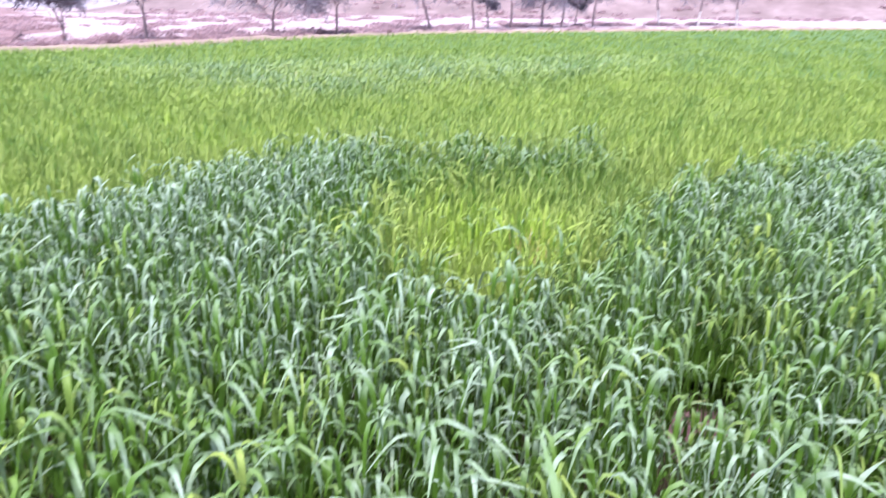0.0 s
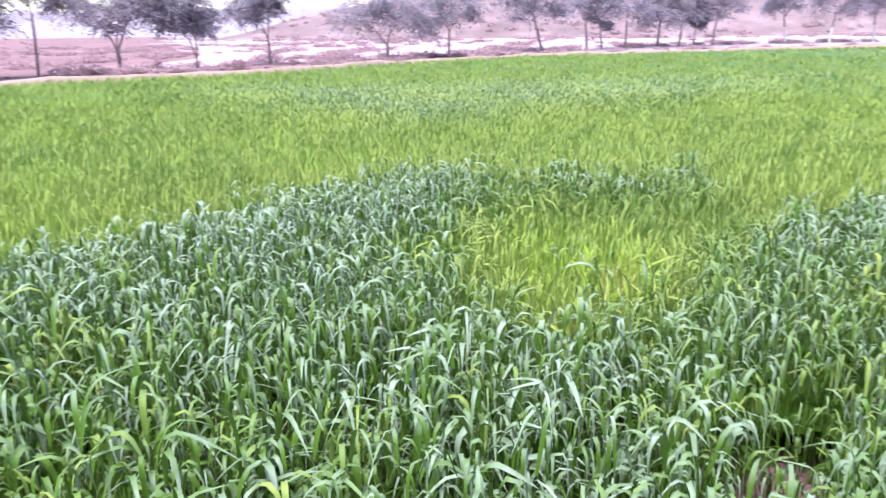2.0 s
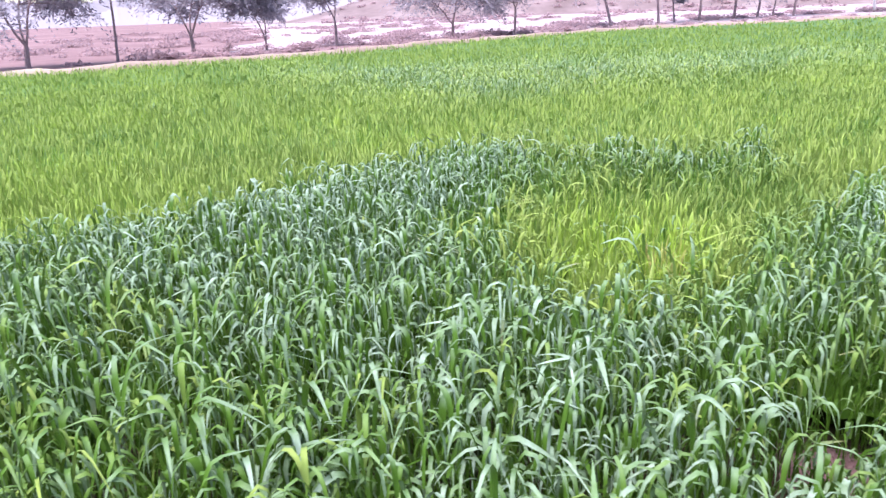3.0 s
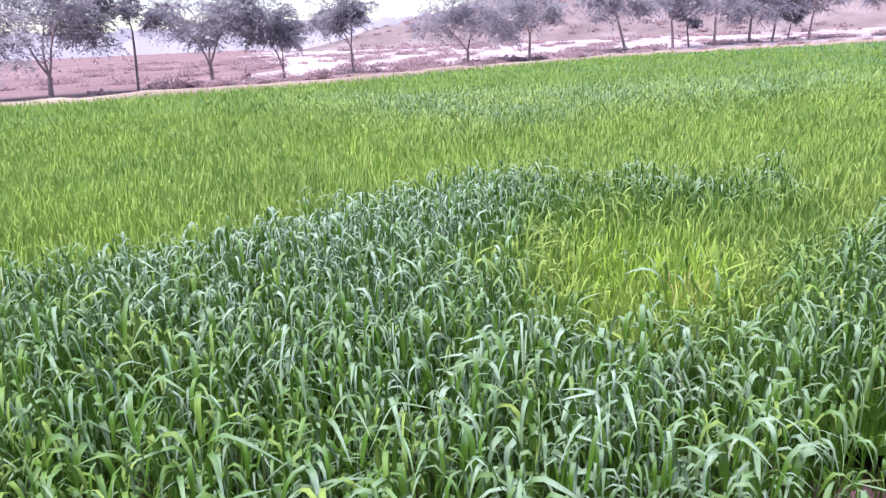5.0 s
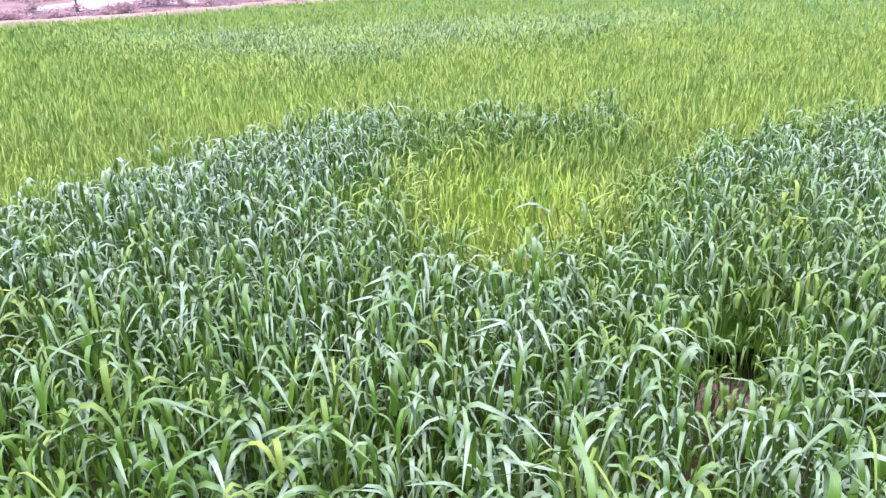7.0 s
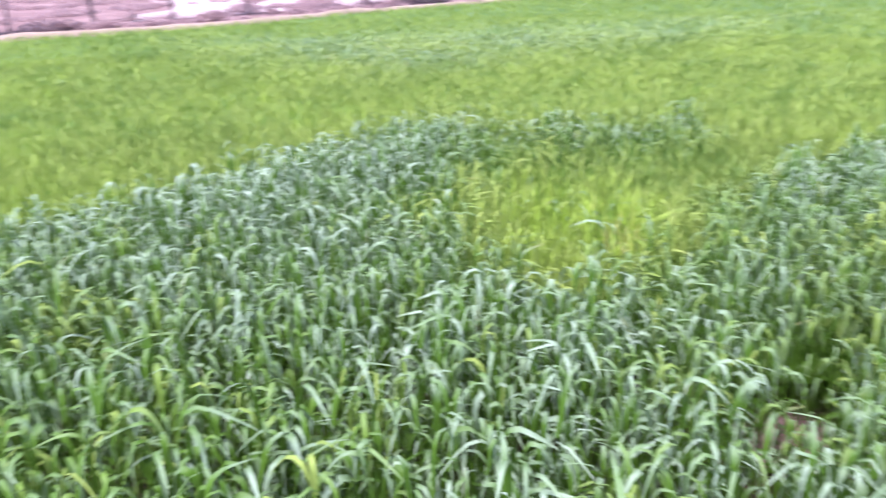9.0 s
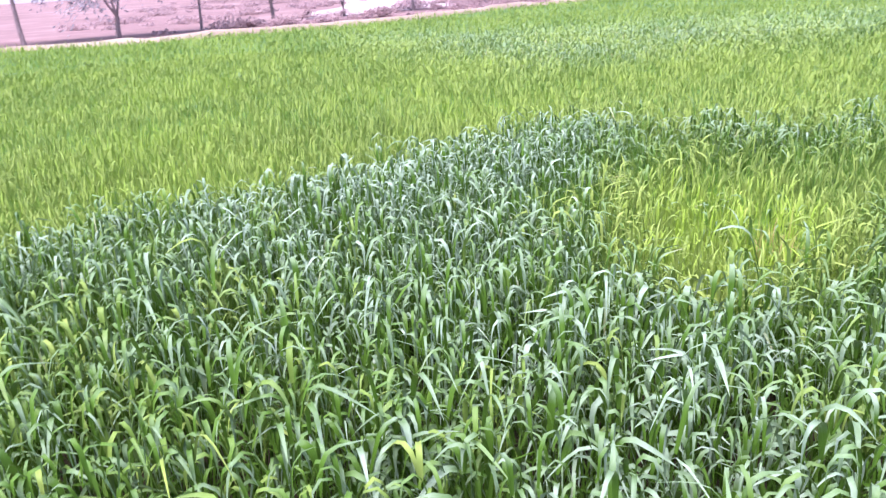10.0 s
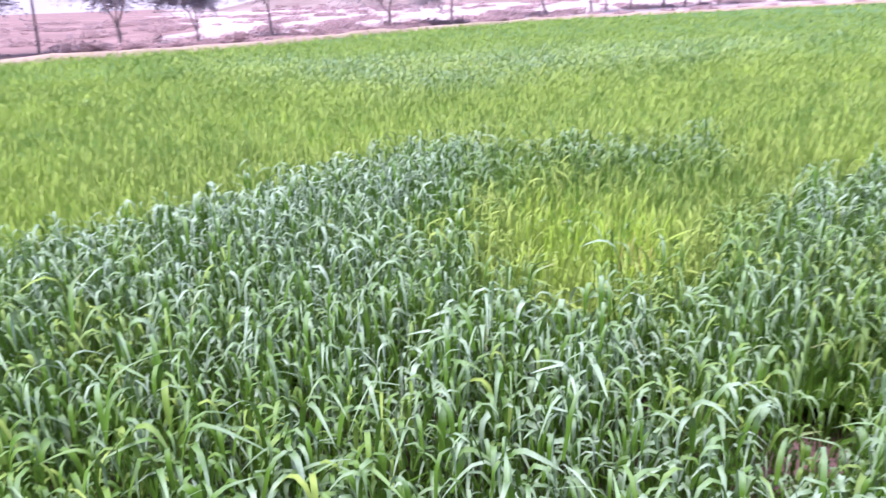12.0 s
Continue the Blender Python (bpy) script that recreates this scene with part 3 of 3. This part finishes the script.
def tree(x, y, height, spread, clear, stems, lean, seed, label, leaves=2600, washed=0.0, gaps=0.5):
    """A roadside tree: trunk that forks at the height clear into stems, limbs, and a crown of leaf clumps."""
    r = np.random.default_rng(seed)
    base = new("tree", None)
    base.location = (x, y, 0.0)
    tagged(base, label, "tree", "trees along the field edge")
    girth = (0.022 + 0.0095 * height) * (1.15 if stems > 2 else 0.7 if "slim" in label else 1.0)
    trunk_pts, trunk_r = limb((0, 0, -0.15), (lean[0], lean[1], 1), clear + 0.15, girth * 1.25, girth * 0.9, 0.05, r)
    trunk = mesh_from_arrays("trunk", *tube(trunk_pts, trunk_r, 9)[:2], BARK)
    part("trunk", trunk, base)
    if washed:
        k = max(2, int(washed / (clear + 0.15) * 6))
        wash = mesh_from_arrays("limewash", *tube(trunk_pts[:k + 1], [q + 0.012 for q in trunk_r[:k + 1]], 9)[:2], LIMEWASH)
        part("painted_trunk_base", wash, base, "white limewashed trunk base")
    fork = trunk_pts[-1]
    first = 3 if any(w in label for w in ("feathery", "slim", "several", "open", "close", "round-headed")) else 1
    fine = math.hypot(x, y) < 48
    ends = []
    for s in range(stems):
        a = 6.28 * s / stems + r.uniform(-0.5, 0.5) + seed
        out = 0.10 if "close" in label else (0.55 + 0.3 * r.random() if "spreading" in label else 0.16 + 0.34 * r.random()) if stems > 1 else 0.12
        pts, rad = limb(fork, (math.cos(a) * out + lean[0] * 0.6, math.sin(a) * out + lean[1] * 0.6, 1), (height - clear) * 0.62, girth * (0.85 if stems == 1 else 0.55), girth * 0.22, 0.10, r)
        stem = part("limb", mesh_from_arrays("limb", *tube(pts, rad, 7)[:2], BARK), base)
        for b in range(6):
            at = first + b * (6 - first) // 6
            a2 = r.uniform(0, 6.28)
            p2, r2 = limb(pts[at], (math.cos(a2), math.sin(a2), r.uniform(0.05, 0.75)), spread * r.uniform(0.28, 0.46), rad[at] * 0.6, 0.008, 0.16, r)
            bits = [tube(p2, r2, 5)]
            ends += [p2[-1], p2[-3], p2[-2]]
            for c in range(2):
                a3 = a2 + r.uniform(-0.9, 0.9)
                p3, r3 = limb(p2[3], (math.cos(a3), math.sin(a3), r.uniform(-0.25, 0.4)), spread * r.uniform(0.12, 0.24), r2[3] * 0.6, 0.005, 0.2, r)
                bits.append(tube(p3, r3, 4))
                ends += [p3[-1], p3[-2]]
            v, q, _ = join(bits)
            part("branch", mesh_from_arrays("branch", v, q, BARK), stem)
        ends += [pts[-1], pts[-2]]
    ends = np.array(ends)
    extra = r.choice(len(ends), int(len(ends) * gaps))
    centres = np.concatenate([ends, ends[extra] + r.normal(0, 0.25, (len(extra), 3)) + (0, 0, 0.25)])
    radii = r.uniform(0.40, 0.82, len(centres)) * spread / 4.8
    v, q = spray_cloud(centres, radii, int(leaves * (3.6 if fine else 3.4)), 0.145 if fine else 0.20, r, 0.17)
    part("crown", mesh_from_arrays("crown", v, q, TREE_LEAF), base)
    return base


TREES = [
    # place, height, spread, clear trunk, stems, lean, leaves, limewash, label
    ((-20.2, 19.7), 4.8, 4.1, 1.65, 2, (-0.10, 0.0), 2000, 0, "grey-green feathery tree with a leaning forked trunk"),
    ((-18.7, 22.4), 5.2, 5.6, 0.73, 3, (-0.04, 0.0), 4800, 0, "grey-green feathery tree with a low forked trunk and wide crown"),
    ((-17.4, 25.5), 4.5, 3.0, 1.95, 1, (0.13, 0.0), 2300, 0, "slim grey-green tree with one thin straight trunk"),
    ((-16.1, 28.9), 4.9, 4.7, 0.72, 4, (-0.03, 0.0), 5000, 0, "grey-green tree with several stems rising from low down"),
    ((-13.9, 31.3), 4.3, 3.3, 0.30, 2, (0.02, 0.0), 3400, 0, "dense dusky tree with two close stems"),
    ((-11.8, 34.8), 4.3, 3.7, 1.13, 2, (0.03, 0.0), 3300, 0, "dense dusky round-headed tree with a short trunk"),
    ((-6.8, 38.9), 4.7, 5.7, 0.70, 3, (0.0, 0.0), 3800, 0, "open wide tree whose trunk forks low into spreading limbs"),
    ((-3.8, 41.5), 4.8, 4.2, 1.36, 2, (-0.06, 0.0), 3000, 0, "dusky tree with a bare lower trunk"),
    ((1.7, 51.1), 6.4, 6.3, 1.86, 2, (-0.25, 0.0), 2800, 0, "dusky tree with a long bare trunk leaning over"),
    ((5.2, 57.4), 6.9, 6.1, 1.85, 2, (-0.03, 0.0), 3000, 0, "dusky tree with a dark crown in the row"),
    ((6.6, 59.9), 4.4, 2.7, 1.35, 1, (-0.10, 0.0), 1400, 0, "thin young tree beside a larger one"),
    ((8.7, 62.1), 7.1, 6.1, 1.85, 2, (-0.05, 0.0), 3000, 0, "dusky tree with a dark crown in the row"),
    ((11.8, 65.1), 7.2, 6.4, 1.85, 3, (0.03, 0.0), 3400, 0, "dense dark tree with a forked trunk"),
    ((14.0, 67.2), 7.2, 6.4, 1.85, 2, (0.0, 0.0), 3400, 0, "dense dark tree with an upright trunk"),
    ((15.5, 68.6), 4.2, 2.7, 1.26, 1, (0.08, 0.0), 1400, 0, "thin young tree beside a larger one"),
    ((17.5, 69.9), 7.4, 6.7, 1.94, 2, (0.05, 0.0), 3000, 0, "dusky tree with two stems at the end of the row"),
    ((25.4, 74.5), 8.0, 5.1, 2.36, 2, (0.0, 0.0), 3000, 1.9, "tall dark tree with a white limewashed trunk base"),
    ((30.5, 77.1), 7.6, 6.7, 2.19, 2, (0.0, 0.0), 3000, 1.6, "broad dark tree with a pale limewashed trunk base"),
    ((35.7, 79.6), 8.0, 5.1, 2.53, 2, (0.0, 0.0), 2800, 1.8, "tall dark tree with a white limewashed trunk base"),
]
for k, (place, high, spread, clear, stems, lean, leaves, washed, label) in enumerate(TREES):
    tree(*place, high, spread, clear, stems, lean, 31 + k, label, leaves, washed)


# ---- dry scrub behind the field ----
def shrub_thing(seed):
    r = np.random.default_rng(seed)
    bits = []
    ends = []
    for k in range(9):
        a = r.uniform(0, 6.28)
        pts, rad = limb((0.05 * math.cos(a), 0.05 * math.sin(a), -0.03), (math.cos(a) * 0.7, math.sin(a) * 0.7, r.uniform(0.5, 1.2)), r.uniform(0.45, 0.8), 0.014, 0.004, 0.15, r)
        bits.append(tube(pts, rad, 4))
        ends += pts[2:]
    ends = np.array(ends)
    v, q = leaf_cloud(ends, r.uniform(0.12, 0.24, len(ends)), 760, 0.07, r, 0.7)
    v[:, 2] = np.maximum(v[:, 2], -0.04)
    w, p, _ = join(bits)
    ob = new("shrub", mesh_from_arrays("shrub", w, p, BARK))
    part("foliage", mesh_from_arrays("foliage", v, q, SCRUB_LEAF), ob)
    return ob


shrubs = []
for k in range(5):
    ob = shrub_thing(90 + k)
    shrubs.append(tagged(ob, "low mauve-brown dry twiggy shrub on pale ground", "shrub", "dry shrubs behind the field"))
row = np.array([t[0] for t in TREES], float)
run = np.concatenate([[0], np.cumsum(np.linalg.norm(np.diff(row, axis=0), axis=1))])
placed = 0
for k in range(120):
    x, y = edge_point(rng.uniform(0.30, 0.62), rng.uniform(1.6, 9.0))
    size = rng.uniform(0.7, 1.4)
    m = pose(x, y, -0.03, 0, 0, rng.uniform(0, 360))
    if placed < 5:
        ob = shrubs[placed]
        ob.matrix_basis = m
        ob.scale = (size * 1.1, size * 1.1, size * 0.55)
    else:
        ob = copy_thing(shrubs[placed % 5], m)
        ob.scale = (size * 1.1, size * 1.1, size * 0.55)
    placed += 1


def scrub_belt():
    """Tussocks of dry growth too many to count, out on the open ground."""
    n = 1250
    d = rng.uniform(0, run[-1], n)
    back = rng.uniform(0.02, 1.0, n) ** 1.6 * 70
    x = np.interp(d, run, row[:, 0]) - back * 0.55 + rng.normal(0, 2, n)
    y = np.interp(d, run, row[:, 1]) + back * 0.8 + 1
    keep = (ripple(np.column_stack([x, y * 0.35]), 9, 51) > 0.3 + 0.4 * (x > -12)) | ((back < 5) & (x > -13) & (ripple(np.column_stack([x, y]), 3, 52) > -0.2))
    c = np.column_stack([x, y, np.full(n, 0.05)])[keep]
    r = np.random.default_rng(5)
    v, q = leaf_cloud(c, r.uniform(0.35, 1.2, len(c)), 70000, 0.15, r, 0.26)
    v[:, 2] = np.maximum(v[:, 2], -0.04)
    ob = new("dry_scrub", mesh_from_arrays("dry_scrub", v, q, TUSSOCK))
    return tagged(ob, "scattered mauve-brown tussocks of dry scrub on pale ground", "scrub", kind="stuff")


scrub_belt()


def bank_scrub():
    """Low dry growth scattered over the bank."""
    n = 1500
    c = np.column_stack([rng.uniform(-60, 200, n), rng.uniform(125, 215, n)])
    c = c[ripple(c * (0.4, 1.0), 12, 61) > -0.1]
    z = np.where(c[:, 1] > 146, bank_height(c), -0.05)
    r = np.random.default_rng(8)
    v, q = leaf_cloud(np.column_stack([c, z + 0.1]), r.uniform(0.6, 1.9, len(c)), 40000, 0.5, r, 0.28)
    ob = new("bank_scrub", mesh_from_arrays("bank_scrub", v, q, TUSSOCK))
    return tagged(ob, "low mauve dry scrub scattered over the bank", "scrub", kind="stuff")


bank_scrub()

# ---- the crop ----
def canopy(r0, r1, rings, a0, a1, spokes, low, shade_tone=0.0):
    """A sheet for the closed mass of lower leaves under the blades, its tone darkened as shade by the last argument.
    low: its share of the crop's height near the path; far off it nears the top.
    """
    rr = r0 * (r1 / r0) ** np.linspace(0, 1, rings)
    tt = np.linspace(a0, a1, spokes)
    r, t = np.meshgrid(rr, tt, indexing="ij")
    p = np.stack([HEART[0] + r.ravel() * np.sin(t.ravel()), HEART[1] + r.ravel() * np.cos(t.ravel())], 1)
    lush, tone, height, _ = crop_at(p)
    share = low + (0.66 - low) * np.clip((r.ravel() - 2.4) / (5 + 4.5 * lush), 0, 1)
    verts = np.column_stack([p, height * share + rng.normal(0, 0.010, len(p))])
    idx = np.arange(len(p)).reshape(rings, spokes)
    quads = np.stack([idx[:-1, :-1], idx[:-1, 1:], idx[1:, 1:], idx[1:, :-1]], -1).reshape(-1, 4)
    quads = quads[inside(verts[quads].mean(1)[:, :2], FIELD)[0]]
    # painted shade is left out of the blue band, slightly stronger near the path
    return verts, quads, {"tone": tone + shade_tone * (1 - soft_in(p, BLUE_BAND, 2.5)) + 0.06 * (1 - lush) * np.clip(1.6 - r.ravel() / 8, 0, 1), "along": np.full(len(p), 0.1), "side": np.full(len(p), 0.3)}


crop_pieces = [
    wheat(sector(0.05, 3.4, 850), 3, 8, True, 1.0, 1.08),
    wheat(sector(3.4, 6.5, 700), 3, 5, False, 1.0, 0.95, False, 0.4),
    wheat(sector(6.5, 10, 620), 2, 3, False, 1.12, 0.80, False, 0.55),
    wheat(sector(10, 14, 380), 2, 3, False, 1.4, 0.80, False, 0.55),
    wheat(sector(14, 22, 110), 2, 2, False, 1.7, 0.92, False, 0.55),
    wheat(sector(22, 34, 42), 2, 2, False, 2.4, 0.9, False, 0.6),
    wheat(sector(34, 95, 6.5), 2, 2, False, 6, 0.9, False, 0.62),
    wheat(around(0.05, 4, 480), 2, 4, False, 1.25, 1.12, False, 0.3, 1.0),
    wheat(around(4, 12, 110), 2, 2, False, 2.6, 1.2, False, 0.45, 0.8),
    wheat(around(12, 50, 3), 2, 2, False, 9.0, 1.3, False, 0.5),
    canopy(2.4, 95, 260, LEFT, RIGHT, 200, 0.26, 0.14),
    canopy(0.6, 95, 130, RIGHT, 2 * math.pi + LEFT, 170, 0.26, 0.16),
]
v, q, f = join(crop_pieces)
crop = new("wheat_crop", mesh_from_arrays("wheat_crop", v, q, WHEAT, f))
tagged(crop, "dense young green wheat with drooping blue-green and yellowing patches", "wheat", kind="stuff")


# ---- single plants that stand out of the crop near the path ----
def wheat_plant(x, y, heading, reach, seed):
    """One plant: a stalk, a broad top leaf bent over towards heading, and smaller leaves below."""
    r = np.random.default_rng(seed)
    base = new("wheat_plant", None)
    base.location = (x, y, 0)
    tagged(base, "tall wheat plant with broad waxy leaves bent over", "wheat", "tall wheat plants")
    one = np.ones(1)
    p = np.array([[x, y]])
    _, tone, height, _ = crop_at(p)
    high = float(height[0]) * 0.70
    v, q, f = blades(np.zeros((1, 3)), one * heading, one * 1.5, one * 1.46, one * 0, one * high, one * 0.007, tone, 3, True, 0.0, False)
    part("stalk", mesh_from_arrays("stalk", v, q, WHEAT, f), base)
    for k, (level, az, long, wide) in enumerate(((1.0, heading, 0.25 * reach, 0.0160), (0.8, heading + 2.4, 0.22, 0.0125), (0.6, heading - 1.9, 0.21, 0.0115), (0.4, heading + 0.6, 0.19, 0.010))):
        root = np.array([[0, 0, high * level]])
        v, q, f = blades(root, one * az, one * (1.42 - 0.25 * r.random()), one * (-1.2 - 0.3 * r.random() + 0.5 * (1 - level)), one * r.uniform(0.22, 0.46), one * long, one * wide * r.uniform(0.9, 1.12), tone + 0.05 * r.normal(), 9, True, r.normal(0, 0.45, 1), True, 1 - 0.24 * min(max(0.6 - x, 0.35), 1), r.uniform(0.2, 0.48))
        part("leaf", mesh_from_arrays("leaf", v, q, WHEAT, f), base)


TALL = [(-0.31, 2.26, -97), (-0.1, 2.49, -110), (0.03, 2.09, -73), (0.07, 2.11, -105), (0.11, 2.08, -73), (0.01, 1.99, -80), (-0.03, 1.99, -100), (-0.42, 1.79, -72),
        (-0.52, 1.79, 165), (-0.31, 1.9, 190), (-0.26, 1.84, 195), (-0.22, 1.85, -80), (-0.59, 2.04, 160), (-0.67, 2.02, -150), (-0.15, 1.87, -2), (0.36, 2.09, -85),
        (0.31, 2.12, 40), (0.6, 2.09, -75), (0.56, 2.04, -34), (0.64, 2.08, -20), (0.47, 2.15, 0), (0.21, 2.21, -15), (0.27, 2.04, -40), (0.73, 2.25, -92),
        (0.21, 2.34, -100), (0.25, 2.57, -30), (0.42, 2.37, -25), (0.5, 2.36, -70), (0.23, 3.62, -120), (0.38, 3.48, -99)]
for k, (x, y, turn) in enumerate(TALL):
    a = radians(turn)
    wheat_plant(x - 0.05 * math.cos(a), y - 0.05 * math.sin(a), a, 1.0, 200 + k)
for k in range(300):
    x, y = rng.uniform(-1.7, 1.6), rng.uniform(1.25, 3.0)
    if math.hypot(x - BARE[0], y - BARE[1]) > 0.3 and stunted(np.array([[x, y]]))[0] == 0 and ripple(np.array([[x, y]]), 0.30, 10)[0] > -0.15:
        wheat_plant(x, y, rng.uniform(0, 6.28), rng.uniform(0.75, 0.97), 300 + k)


# ---- clods on the bare spot, and weeds in the field ----
def clod(x, y, size, seed):
    r = np.random.default_rng(seed)
    bm = bmesh.new()
    bmesh.ops.create_icosphere(bm, subdivisions=3, radius=size)
    for vert in bm.verts:
        k = 1 + 0.35 * noise.noise(vert.co * (2.2 / size) + Vector((seed, 0, 0)))
        vert.co = Vector((vert.co.x * k, vert.co.y * k * 1.2, max(vert.co.z * k * 0.75, -0.3 * size)))
    me = bpy.data.meshes.new("soil_clod")
    bm.to_mesh(me)
    bm.free()
    me.materials.append(CLAY)
    ob = new("soil_clod", me)
    ob.matrix_basis = pose(x, y, 0.2 * size, 0, 0, r.uniform(0, 360))
    return tagged(ob, "lump of dry reddish-brown soil on the bare spot", "soil clod", "clods on the bare spot")


for k, (dx, dy, size) in enumerate(((0.0, 0.0, 0.05), (-0.06, -0.05, 0.03), (0.05, -0.07, 0.026), (0.03, 0.08, 0.035), (-0.04, 0.07, 0.022))):
    clod(BARE[0] + dx, BARE[1] + dy, size, 3 + k)


def bare_patch():
    """The low crumbly crust of dry soil between the clods."""
    bm = bmesh.new()
    rings = []
    for k in range(5):
        rad = 0.056 * k + 0.004
        rings.append([bm.verts.new((BARE[0] + rad * math.cos(a * math.pi / 8), BARE[1] + rad * math.sin(a * math.pi / 8),
                                    (0.018 + 0.012 * noise.noise((k * 0.9, a * 0.7, 5))) * (1 - k / 4) + (0.004 if k < 4 else -0.006))) for a in range(16)])
    for inner, outer in zip(rings, rings[1:]):
        for a in range(16):
            bm.faces.new((inner[a], outer[a], outer[(a + 1) % 16], inner[(a + 1) % 16]))
    bm.faces.new(rings[0])
    me = bpy.data.meshes.new("bare_patch")
    bm.to_mesh(me)
    bm.free()
    me.materials.append(CLAY)
    return tagged(new("bare_ground", me), "small patch of dry reddish-brown crumbly soil in the wheat", "ground", kind="structure")


bare_patch()


def weed_mesh(seed):
    r = np.random.default_rng(seed)
    n = 70
    az = r.uniform(0, 6.28, n)
    root = np.column_stack([r.normal(0, 0.03, n), r.normal(0, 0.03, n), r.uniform(0.0, 0.24, n)])
    v, q, _ = blades(root, az, r.uniform(0.5, 1.3, n), r.uniform(-0.6, 0.6, n), r.uniform(0.2, 0.5, n), r.uniform(0.08, 0.2, n), r.uniform(0.02, 0.035, n), np.zeros(n), 4, True)
    return mesh_from_arrays("weed", v, q, WEED_LEAF)


weeds = [tagged(new("weed", weed_mesh(60 + k)), "dark green leafy weed standing out of the wheat", "weed", "weeds in the field") for k in range(3)]
for k in range(26):
    r, t = 8.5 + 28 * rng.random() ** 1.3, rng.uniform(-0.75, 0.7)
    x, y = HEART[0] + r * math.sin(t), HEART[1] + r * math.cos(t)
    hit, near = inside(np.array([[x, y]]), FIELD)
    if not hit[0] or near[0] < 1.5:
        x, y = x * 0.6, y * 0.6
    m = pose(x, y, 0.05, 0, 0, rng.uniform(0, 360))
    if k < 3:
        weeds[k].matrix_basis = m
    else:
        copy_thing(weeds[k % 3], m)
